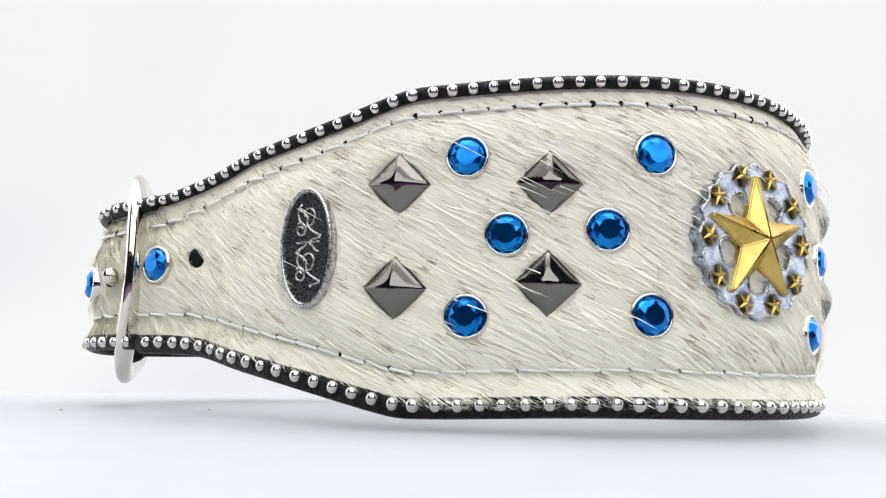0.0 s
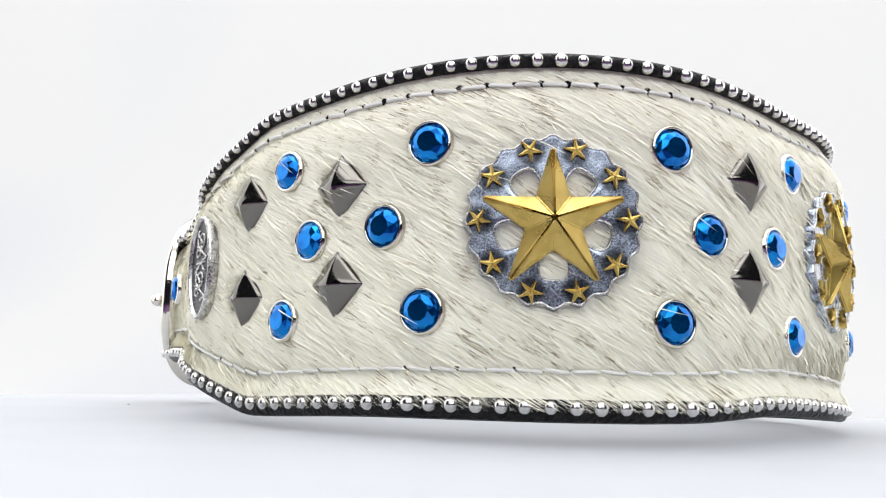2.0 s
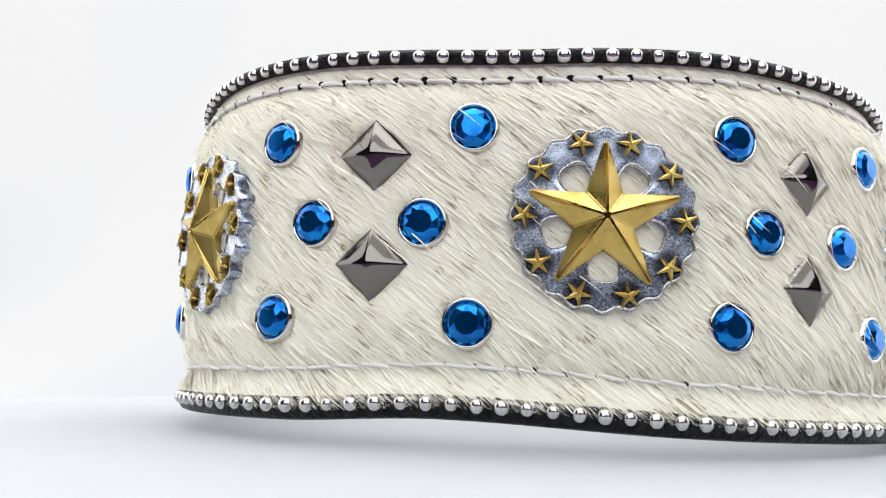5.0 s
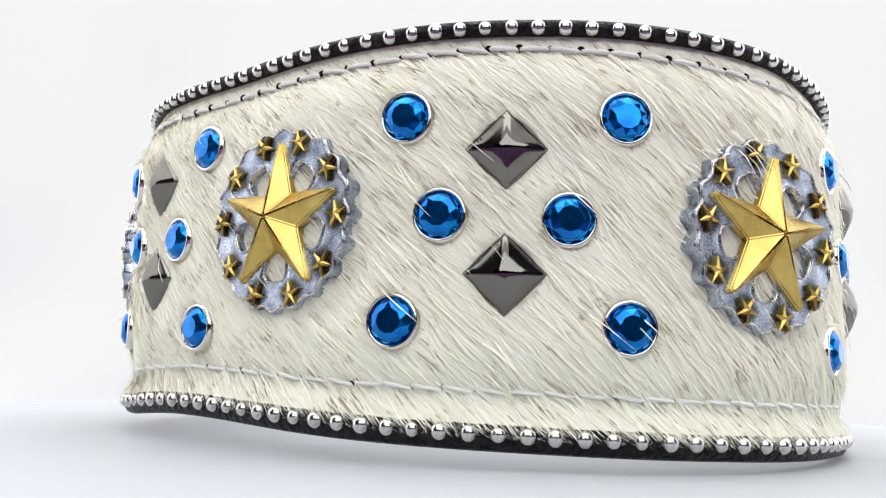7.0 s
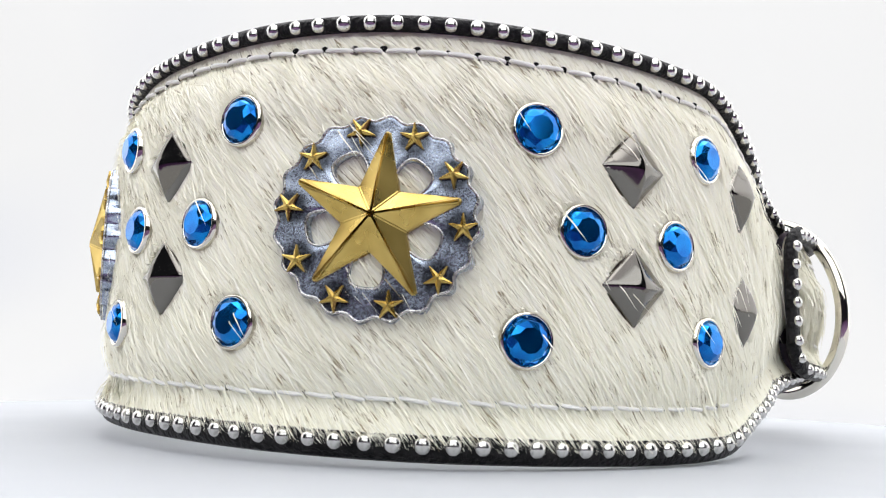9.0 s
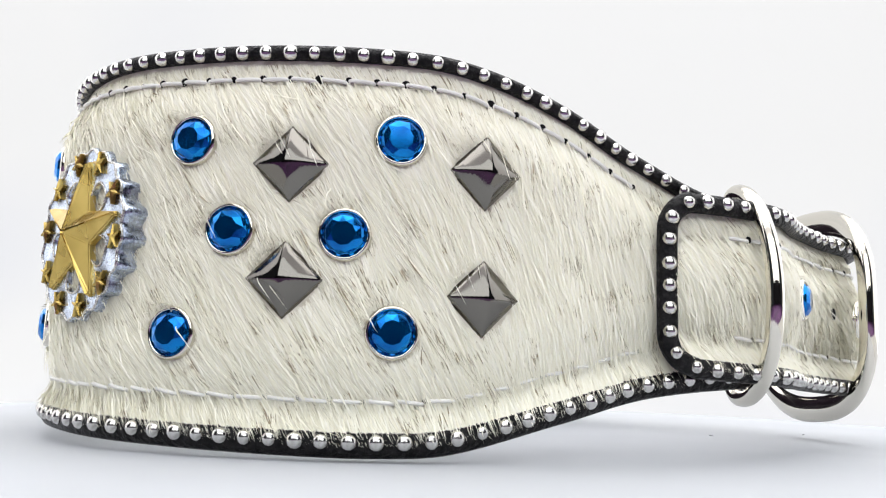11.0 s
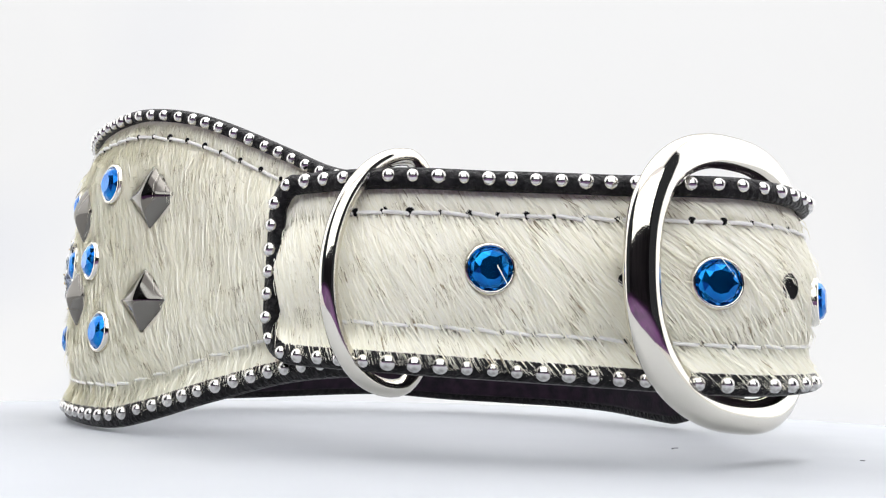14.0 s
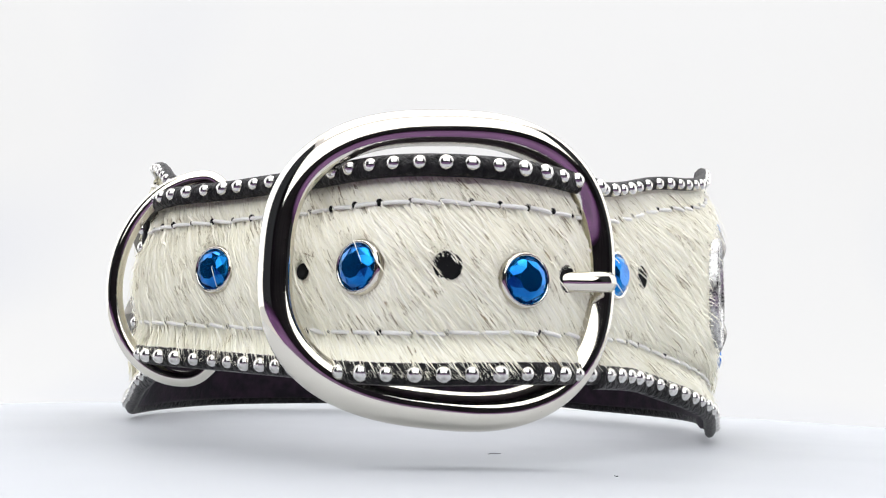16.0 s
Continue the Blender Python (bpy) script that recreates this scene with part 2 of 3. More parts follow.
# ---- the white table, backdrop and tent ----
def setting():
    bm = bmesh.new()
    prof = [(-0.17, -0.012), (0.30, -0.012)]
    prof += [(0.30 + 0.25 * math.sin(radians(q)), -0.012 + 0.25 * (1 - math.cos(radians(q)))) for q in range(6, 91, 6)]
    prof += [(0.55, 0.76)]
    rows = [[(x, y, z) for y, z in prof] for x in (-0.508, -0.25, 0.0, 0.25, 0.508)]
    grid_faces(bm, rows)
    bmesh.ops.recalc_face_normals(bm, faces=bm.faces)
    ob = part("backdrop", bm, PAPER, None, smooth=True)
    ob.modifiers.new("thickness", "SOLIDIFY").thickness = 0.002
    tagged(ob, "self-glowing white paper sweep curving up behind the turntable", "backdrop", kind="structure")

    def slab(name, x0, x1, y0, y1, z0, z1, mat, label, cat):
        b = bmesh.new()
        bmesh.ops.create_cube(b, size=1.0)
        for v in b.verts:
            v.co = Vector(((x0 + x1) / 2 + v.co.x * (x1 - x0), (y0 + y1) / 2 + v.co.y * (y1 - y0), (z0 + z1) / 2 + v.co.z * (z1 - z0)))
        return tagged(part(name, b, mat, None), label, cat, kind="structure")

    slab("wall_west", -0.52, -0.51, -0.18, 0.57, -0.02, 0.77, FABRIC, "glowing white fabric side of the photo tent", "wall")
    slab("wall_east", 0.51, 0.52, -0.18, 0.57, -0.02, 0.77, FABRIC, "glowing white fabric side of the photo tent", "wall")
    slab("ceiling", -0.52, 0.52, -0.60, 0.57, 0.775, 0.785, FABRIC, "glowing white fabric top of the photo tent", "ceiling")
    slab("ground", -2.0, 2.0, -2.0, 2.0, -0.06, -0.02, TABLE, "table with a dark purple cloth under the tent", "table")
    slab("wall_south", -2.0, 2.0, -2.05, -2.0, -0.06, 2.0, DARK, "dark room wall behind the camera", "wall")


# ---- the turntable ----
def turntable():
    base = new("turntable")
    top = -0.0007
    prof = [(0.0, -0.0105), (0.158, -0.0105), (0.1625, -0.010), (0.1645, -0.008), (0.1650, -0.005), (0.1640, -0.0022), (0.1610, 0.0), (0.0, 0.0)]
    bm = bmesh.new()
    n = 128
    rows = [[(r * math.cos(2 * math.pi * k / n), r * math.sin(2 * math.pi * k / n), z) for r, z in prof[1:-1]] for k in range(n)]
    rows = [[(x, y, z + top) for x, y, z in row] for row in rows]
    vs = grid_faces(bm, rows, close_u=True)
    bm.faces.new([v[0] for v in vs])
    bm.faces.new([v[-1] for v in vs])
    bmesh.ops.recalc_face_normals(bm, faces=bm.faces)
    ob = part("disc", bm, ACRYLIC, base)
    rng = random.Random(2)
    for x, y, size in ((0.1275, 0.0387, 0.0009), (-0.0884, -0.0338, 0.0007), (-0.0629, -0.0130, 0.0022)):
        pts, q = [], rng.uniform(0, 6)
        for k in range(7):
            q += rng.uniform(-0.5, 0.6)
            pts.append(Vector((x, y, top + 0.0001 + 0.00012 * math.sin(k))) if not pts else pts[-1] + Vector((math.cos(q), math.sin(q), 0.04)) * size / 5)
        part("lint", sweep(pts, 0.00006, 0.00006, Vector((0, 0, 1)), 5), DEEP_BLACK, base, "tiny dark fibre of lint", smooth=True)
    tagged(base, "round glossy white acrylic display turntable", "turntable")
    return base


# ---- parts of the collar ----
def column(a, steps):
    lo, hi = edges(a)
    top = glide(TOP_SEAM, a)
    return [spot(a, lo + (hi - lo) * k / steps, pad(lo + (hi - lo) * k / steps, lo, hi, top)) for k in range(steps + 1)]


def angles(step=1.5):
    fine = [TIP + CORNER * (1 - math.cos(radians(q))) for q in range(0, 90, 10)]
    a, out = TIP + CORNER, fine
    while a < INNER_END:
        out.append(a)
        a += step
    return out + [INNER_END]


def band(collar):
    bm = bmesh.new()
    rows = [column(a, 40) for a in angles()]
    grid_faces(bm, rows)
    bmesh.ops.recalc_face_normals(bm, faces=bm.faces)
    body = part("hide_panel", bm, HIDE, collar, "cream calf-hair leather panel", smooth=True)
    bm = bmesh.new()
    rows = []
    for a in angles():
        lo, hi = edges(a)
        lo, hi = lo - 0.003, hi + 0.003
        rows.append([spot(a, lo, -0.005), spot(a, lo, -0.013), spot(a, lo + 0.004, -0.016), spot(a, hi - 0.004, -0.018), spot(a, hi, -0.017), spot(a, hi, -0.011)])
    grid_faces(bm, rows)
    bmesh.ops.recalc_face_normals(bm, faces=bm.faces)
    part("lining", bm, LINING, collar, "dark purple-black leather lining", smooth=True)
    return body


def bead_mesh():
    bm = bmesh.new()
    bmesh.ops.create_icosphere(bm, subdivisions=2, radius=1.0)
    me = bpy.data.meshes.new("bead")
    bm.to_mesh(me)
    bm.free()
    me.materials.append(BEAD)
    me.shade_smooth()
    return me


def trim(collar, name, path, normals, mesh, pitch, label, wide=0.0088, shift=0.0):
    """A black leather cord along a path, with silver beads on its outer side."""
    cord = part(name, sweep([p + Vector((0, 0, shift * UNIT)) for p in path], wide * UNIT, 0.0062 * UNIT, normals, 10), LEATHER, collar, label, smooth=True)
    rng = random.Random(name)
    run = 0.0
    for i in range(len(path) - 1):
        seg = (path[i + 1] - path[i]).length
        while run < seg:
            u = run / seg
            n = normals[i].lerp(normals[i + 1], u).normalized()
            p = path[i].lerp(path[i + 1], u) + n * 0.0046 * UNIT
            s = (0.0060 if wide > 0.007 else 0.0055) * UNIT * rng.uniform(0.88, 1.08)
            t = (path[i + 1] - path[i]).normalized()
            m = Matrix((t, n.cross(t), n)).transposed().to_4x4()
            placed("bead", mesh, cord, Matrix.Translation(p) @ m @ Matrix.Diagonal((s * rng.uniform(0.95, 1.1), s, s * 0.9, 1)))
            run += pitch * UNIT * rng.uniform(0.94, 1.06)
        run -= seg
    return cord


def trims(collar):
    mesh = bead_mesh()
    up = Vector((0, 0, 1))

    def run(a0, a1, top, lean):
        pts, nor = [], []
        n = max(int(abs(a1 - a0) / 1.5), 3)
        for k in range(n + 1):
            a = a0 + (a1 - a0) * k / n
            lo, hi = edges(a)
            out = frame_at(a)[2]
            pts.append(spot(a, hi if top else lo, (-0.010 if a > -157 else -0.006) if top else -0.003))
            nor.append((out + up * (lean if top else -lean)).normalized())
        return pts, nor

    trim(collar, "top_trim", *run(140, -157, True, 0.0), mesh, 0.0183, "black leather cord with silver beads", 0.0060, 0.0012)
    trim(collar, "bottom_trim", *run(140, -157, False, 0.15), mesh, 0.0186, "black leather cord with silver beads", 0.0102, -0.0022)
    p1, n1 = run(-157, TIP + CORNER, True, 0.2)
    p2, n2 = run(TIP + CORNER, -157, False, 0.15)
    tp, tn = [], []
    lo, hi = glide(BOTTOM, TIP), glide(TOP, TIP)
    for k in range(1, 8):    # round the upper corner
        q = radians(90 * k / 8)
        a = TIP + CORNER * (1 - math.sin(q))
        tp.append(spot(a, hi - 0.026 * (1 - math.cos(q)), -0.003))
        tn.append(frame_at(a)[2])
    for k in range(1, 8):    # down the end
        tp.append(spot(TIP, hi - 0.026 - (hi - lo - 0.052) * k / 8, -0.003))
        tn.append(frame_at(TIP)[2])
    for k in range(1, 8):    # round the lower corner
        q = radians(90 - 90 * k / 8)
        a = TIP + CORNER * (1 - math.sin(q))
        tp.append(spot(a, lo + 0.026 * (1 - math.cos(q)), -0.003))
        tn.append(frame_at(a)[2])
    trim(collar, "tongue_trim", p1 + tp + p2, n1 + tn + n2, mesh, 0.0185, "black leather cord with silver beads")


def stitches(body):
    pts = [Vector((math.cos(math.pi * k / 6) * -0.0098, 0, 0.0026 * math.sin(math.pi * k / 6) - 0.0008)) for k in range(7)]
    bm = sweep(pts, 0.0017, 0.0016, Vector((0, 1, 0)), 6)
    me = bpy.data.meshes.new("stitch")
    bm.to_mesh(me)
    bm.free()
    me.materials.append(THREAD)
    me.shade_smooth()
    # black dots: the shade inside the needle holes put on as colour
    hole = lathe_mesh("stitch_hole_dot", [(0.0001, 0.0014), (0.0016, 0.0011), (0.0027, 0.0)], 10, DEEP_BLACK)
    rng = random.Random(5)
    for top in (True, False):
        a = TIP + 7
        while a < 132:
            lo, hi = edges(a)
            lo2, hi2 = edges(a + 0.5)
            seam = glide(TOP_SEAM, a)
            z = hi - seam if top else lo + SEAM
            slope = ((hi2 - hi) if top else (lo2 - lo)) * UNIT / (spot(a + 0.5, 0) - spot(a, 0)).length
            if not (a < -224 or 124 < a):
                placed("stitch", me, body, seat(a, z, pad(z, lo, hi, seam) + (0.0037 if top or a < -158 or a > 88 else 0.0042), math.degrees(math.atan(slope)) + rng.uniform(-5, 5) - 4))
                b = a + math.degrees(0.0111 / radius(a))
                zb = edges(b)[1] - seam if top else edges(b)[0] + SEAM
                placed("stitch_hole_dot", hole, body, seat(b, zb + 0.001, pad(zb, *edges(b), seam) + 0.0032, 0, rng.uniform(0.8, 1.4)))
            a += math.degrees(0.0222 * rng.uniform(0.93, 1.07) / radius(a))


ROUND = []   # keep-out discs for the hair: angle, height, radius


def gem_mesh():
    bm = bmesh.new()
    rows = []
    n = 10
    for r, z, turn in ((0.0150, 0.004, 0), (0.0118, 0.0085, 0.5), (0.0078, 0.0106, 0.0)):
        rows.append([bm.verts.new((r * math.cos(2 * math.pi * (k + turn) / n), r * math.sin(2 * math.pi * (k + turn) / n), z)) for k in range(n)])
    for k in range(n):
        k1 = (k + 1) % n
        bm.faces.new((rows[0][k], rows[0][k1], rows[1][k]))
        bm.faces.new((rows[1][k], rows[0][k1], rows[1][k1]))
        bm.faces.new((rows[1][k], rows[1][k1], rows[2][k1]))
        bm.faces.new((rows[1][k], rows[2][k1], rows[2][k]))
    bm.faces.new(rows[2])
    bmesh.ops.recalc_face_normals(bm, faces=bm.faces)
    me = bpy.data.meshes.new("rhinestone")
    bm.to_mesh(me)
    bm.free()
    me.materials.append(BLUE)
    return me


def lathe_mesh(name, prof, n, mat):
    bm = bmesh.new()
    grid_faces(bm, [[(r * math.cos(2 * math.pi * k / n), r * math.sin(2 * math.pi * k / n), z) for r, z in prof] for k in range(n)], close_u=True)
    bmesh.ops.recalc_face_normals(bm, faces=bm.faces)
    me = bpy.data.meshes.new(name)
    bm.to_mesh(me)
    bm.free()
    me.materials.append(mat)
    me.shade_smooth()
    return me


def gems(collar):
    gem = gem_mesh()
    bezel = lathe_mesh("bezel", [(0.0140, 0.002), (0.0146, 0.0058), (0.0156, 0.0066), (0.0168, 0.0056), (0.0176, 0.003), (0.0178, -0.004)], 32, NICKEL)
    rng = random.Random(11)
    where = []
    for top, bottom, m1, m2, top2, bottom2 in (
            ((-90.6, 0.1709), (-90.0, 0.0336), (-83.6, 0.1037), (-68.0, 0.1095), (-61.0, 0.1771), (-61.5, 0.0397)),
            ((-29.0, 0.1757), (-28.8, 0.0353), (-23.5, 0.1084), (-10.1, 0.1069), (-4.5, 0.1802), (-4.7, 0.0327)),
            ((23.9, 0.1781), (23.1, 0.0356), (27.3, 0.1083), (38.9, 0.1052), (43.8, 0.1767), (44.1, 0.0334)),
            ((71.2, 0.1690), (70.4, 0.0250), (75.8, 0.1012), (87.2, 0.0988), (92.4, 0.1703), (92.3, 0.0297))):
        where += [top, bottom, m1, m2, top2, bottom2]
    where += [(-205.8, .0795), (-182.9, .0734), (-167.7, .0681), (-153.9, .0845)]
    for a, z in where:
        lo, hi = edges(a)
        ob = placed("rhinestone", gem, collar, seat(a, z, pad(z, lo, hi) - 0.0025, rng.uniform(0, 360), 1.13), "faceted blue crystal")
        placed("bezel", bezel, ob, Matrix.Identity(4), "silver setting")
        ROUND.append((a, z, 0.0195))


def studs(collar):
    bm = bmesh.new()
    n, s, h = 20, 0.0222, 0.0135
    rows = []
    for i in range(n + 1):
        row = []
        for j in range(n + 1):
            x, y = s * (2 * i / n - 1), s * (2 * j / n - 1)
            d = max(abs(x), abs(y)) / s
            row.append((x, y, -0.004 if d > 0.999 else 0.0034 + h * (1 - d ** 1.45)))
        rows.append(row)
    grid_faces(bm, rows)
    bmesh.ops.recalc_face_normals(bm, faces=bm.faces)
    me = bpy.data.meshes.new("pyramid_stud")
    bm.to_mesh(me)
    bm.free()
    me.materials.append(GUN)
    me.shade_smooth()
    for a, zt, zb in ((-102.8, 0.1470, 0.0563), (-76.9, 0.1484, 0.0631), (-16.0, 0.1595, 0.0755), (33.3, 0.1538, 0.0680), (81.5, 0.1500, 0.0655), (101.6, 0.1515, 0.0575)):
        for z in (zt, zb):
            lo, hi = edges(a)
            placed("pyramid_stud", me, collar, seat(a, z, pad(z, lo, hi) - 0.003, 45), "dark gunmetal pyramid stud")
            ROUND.append((a, z, 0.0235))


def star_bm(big, notch, top, rim, base):
    bm = bmesh.new()
    c = bm.verts.new((0, 0, top))
    ring, low = [], []
    for k in range(10):
        q = radians(90 + 36 * k)
        if k % 2 == 0:   # a blunt tip of two corners
            w = big * 0.03
            for sgn in (1, -1):
                x = Vector((math.cos(q), math.sin(q), 0)) * big + Vector((math.sin(q), -math.cos(q), 0)) * w * sgn
                ring.append((x.x, x.y, rim))
            ring.insert(-1, (big * 0.985 * math.cos(q), big * 0.985 * math.sin(q), rim * 1.0 + (top - rim) * 0.22))
        else:
            ring.append((notch * math.cos(q), notch * math.sin(q), rim))
    # order every tip anticlockwise
    out = []
    i = 0
    for k in range(10):
        if k % 2 == 0:
            a, m, b = ring[i:i + 3]
            out += [a, m, b]
            i += 3
        else:
            out.append(ring[i])
            i += 1
    vs = [bm.verts.new(p) for p in out]
    lows = [bm.verts.new((p[0] * 1.03, p[1] * 1.03, base)) for p in out]
    n = len(vs)
    for k in range(n):
        k1 = (k + 1) % n
        bm.faces.new((c, vs[k], vs[k1]))
        bm.faces.new((vs[k], lows[k], lows[k1], vs[k1]))
    bmesh.ops.recalc_face_normals(bm, faces=bm.faces)
    return bm


def conchos(collar):
    bm = bmesh.new()
    n = 240
    rows = []
    for k in range(n):
        q = 2 * math.pi * k / n
        deg = 360 * k / n
        d = min(abs((deg - h + 180) % 360 - 180) for h in (54, 126, 198, 270, 342))
        inner = 0.018 if d > 20 else 0.018 + 0.026 * (1 - (d / 20) ** 4) ** 0.45
        wave = math.cos(20 * q)
        outer = 0.0645 + 0.0018 * wave
        row = []
        for r, z in ((inner, -0.002), (inner, 0.0070), (inner + 0.0012, 0.0077), (inner + 0.0022, 0.0078), ((inner + outer) / 2, 0.0078), (outer - 0.0035, 0.0076), (outer - 0.0012, 0.0078),
                     (outer, 0.0076), (outer + 0.0006, 0.0058), (outer + 0.0008 + 0.0010 * wave, 0.0), (outer + 0.0005 + 0.0012 * wave, -0.010)):
            row.append((r * math.cos(q), r * math.sin(q), z))
        rows.append(row)
    grid_faces(bm, rows, close_u=True)
    bmesh.ops.recalc_face_normals(bm, faces=bm.faces)
    plate = bpy.data.meshes.new("concho")
    bm.to_mesh(plate)
    bm.free()
    plate.materials.append(ANTIQUE)
    plate.shade_smooth()

    def rim_mesh(name, contour, r, z):
        pts = [Vector((contour(k) * math.cos(2 * math.pi * k / n), contour(k) * math.sin(2 * math.pi * k / n), z)) for k in range(n)]
        b = sweep(pts, r, r, Vector((0, 0, 1)), 6, closed=True)
        me = bpy.data.meshes.new(name)
        b.to_mesh(me)
        b.free()
        me.materials.append(WORN)
        me.shade_smooth()
        return me

    outer_rim = rim_mesh("scalloped_rim", lambda k: 0.0640 + 0.0018 * math.cos(40 * math.pi * k / n), 0.0010, 0.0078)
    inner_rim = rim_mesh("opening_rim", lambda k: math.hypot(rows[k][2][0], rows[k][2][1]), 0.0008, 0.0080)

    def mesh_of(name, b, bevel):
        bmesh.ops.bevel(b, geom=list(b.edges), offset=bevel, segments=2, affect="EDGES", clamp_overlap=True)
        me = bpy.data.meshes.new(name)
        b.to_mesh(me)
        b.free()
        me.materials.append(GOLD)
        return me

    star = mesh_of("star", star_bm(0.0550, 0.0218, 0.0235, 0.0100, 0.0050), 0.0013)
    small = mesh_of("small_star", star_bm(0.0096, 0.0031, 0.0046, 0.0026, -0.001), 0.0003)
    for a, z, lean in ((-44.4, .1112, 1), (9.7, .1112, -1), (57.5, .1022, -7)):
        lo, hi = edges(a)
        ob = placed("concho", plate, collar, seat(a, z, pad(z, lo, hi) - 0.002, lean, 1.045), "antiqued silver scalloped concho")
        placed("scalloped_rim", outer_rim, ob, Matrix.Identity(4), "worn bright silver rim")
        placed("opening_rim", inner_rim, ob, Matrix.Identity(4), "worn bright silver rim")
        placed("star", star, ob, Matrix.Identity(4), "brushed gold five-pointed star")
        for k in range(10):
            q = radians(36 * k)
            placed("small_star", small, ob, pose(0.0562 * math.cos(q), 0.0562 * math.sin(q), 0.0078, 0, 0, 36 * k + 8), "small gold star")
        ROUND.append((a, z, 0.0))


def name_plate(collar):
    bm = bmesh.new()
    n = 72
    rows = []
    for k in range(n):
        q = 2 * math.pi * k / n
        row = [(s * 0.0258 * math.cos(q), s2 * 0.0535 * math.sin(q), z) for s, s2, z in
               ((1.0, 1.0, -0.004), (1.0, 1.0, 0.005), (0.97, 0.985, 0.0072), (0.90, 0.945, 0.0078), (0.86, 0.925, 0.0066), (0.84, 0.91, 0.0042))]
        rows.append(row)
    grid_faces(bm, rows, close_u=True)
    bmesh.ops.recalc_face_normals(bm, faces=bm.faces)
    a, z = -118.2, .0908
    lo, hi = edges(a)
    plate = part("oval_plate", bm, WORN, collar, "oval antiqued silver plate with raised scrollwork", smooth=True)
    plate.matrix_local = seat(a, z, pad(z, lo, hi) + 0.002, 2)
    bm = bmesh.new()
    vs = [bm.verts.new((0.0222 * math.cos(2 * math.pi * k / n), 0.0491 * math.sin(2 * math.pi * k / n), 0.0043)) for k in range(n)]
    bm.faces.new(vs)
    part("recessed_field", bm, BLACKENED, plate, "blackened recessed field")

    def scroll(cx, cy, r0, r1, start, turns):
        pts = []
        for k in range(31):
            u = k / 30
            q = radians(start + 360 * turns * u)
            r = r0 + (r1 - r0) * u
            pts.append(Vector((cx + r * math.cos(q), cy + 1.2 * r * math.sin(q), 0.0050)))
        part("scroll", sweep(pts, 0.0010, 0.0011, Vector((0, 0, 1)), 6), WORN, plate, smooth=True)

    def stroke(x0, y0, x1, y1, sway):
        pts = []
        for k in range(11):
            u = k / 10
            pts.append(Vector((x0 + (x1 - x0) * u + sway * math.sin(2 * math.pi * u), y0 + (y1 - y0) * u, 0.0050)))
        part("scroll", sweep(pts, 0.0011, 0.0012, Vector((0, 0, 1)), 6), WORN, plate, smooth=True)

    for cy in (0.0235, -0.0165):
        scroll(0.001, cy + 0.005, 0.003, 0.0105, 200, -1.2)
        scroll(-0.006, cy - 0.008, 0.002, 0.0058, 20, 1.3)
        stroke(-0.011, cy + 0.012, 0.012, cy - 0.013, 0.004)
        stroke(0.012, cy - 0.013, 0.006, cy - 0.019, 0.003)
    stroke(-0.010, 0.004, 0.012, 0.0045, 0.0)
    stroke(0.001, 0.004, -0.010, -0.005, 0.001)
    stroke(0.001, 0.004, 0.012, -0.0045, 0.001)
    for k in (-1, 1):
        ROUND.append((a, z + 0.024 * k, 0.026))
    ROUND.append((a, z, 0.028))


def hardware(collar):
    up = Vector((0, 0, LIFT))
    # the buckle: a rounded frame over the tongue
    left, right = Vector((-.4159, .0843, 0)), Vector((-.3466, -.1404, 0))
    mid, along = (left + right) / 2, (right - left).normalized()
    inward = Vector((0.965, -0.26, 0)).normalized()
    half, tall, cz = 0.1196, 0.1024, 0.0800
    pts, nor = [], []
    for k in range(120):
        q = 2 * math.pi * k / 120
        c, s = math.cos(q), math.sin(q)
        e = 2 / 2.6
        x, z = half * math.copysign(abs(c) ** e, c), tall * math.copysign(abs(s) ** e, s)
        z *= 1 + 0.09 * x / half    # the bar side is a little shorter
        sag = -0.012 * (abs(z) / tall) ** 2
        pts.append((mid + along * x + inward * sag + Vector((0, 0, cz + z))) * UNIT + up)
        nor.append(-inward)
    buckle = new("buckle")
    buckle.parent = collar
    tagged(buckle, "polished nickel roller buckle")
    part("buckle_frame", sweep(pts, 0.0140 * UNIT, 0.0085 * UNIT, nor, 20, closed=True), NICKEL, buckle, smooth=True)
    a, b = Vector((-.3735, -.1055, .0705)), Vector((-.3612, -.1500, .0728))
    d = (b - a).normalized()
    out = -inward
    line = [a - d * 0.02 - out * 0.012, a - d * 0.004 - out * 0.002, a + out * 0.010, a + d * 0.02 + out * 0.011, b + out * 0.009, b + d * 0.003 + out * 0.007]
    pts = [p * UNIT + up for p in line]
    part("prong", sweep(pts, 0.0075 * UNIT, 0.0075 * UNIT, Vector((0, 0, 1)), 14), NICKEL, buckle, smooth=True)
    # the ring: a bow outside, a straight bar inside the strap
    c, bow = Vector((-0.2783, 0.2064, 0.0802)), Vector((-0.0190, 0.0668, -0.0075))
    pts = []
    for k in range(72):
        q = radians(-90 + 5 * k)
        pts.append((c + bow * math.cos(q) * (1.0 if math.cos(q) > 0 else 0.53) + Vector((0, 0, 0.0901 * math.sin(q)))) * UNIT + up)
    side = bow.cross(Vector((0, 0, 1))).normalized()
    part("leash_ring", sweep(pts, 0.0070 * UNIT, 0.0070 * UNIT, side, 14, closed=True), NICKEL, collar, "polished nickel leash ring", smooth=True)


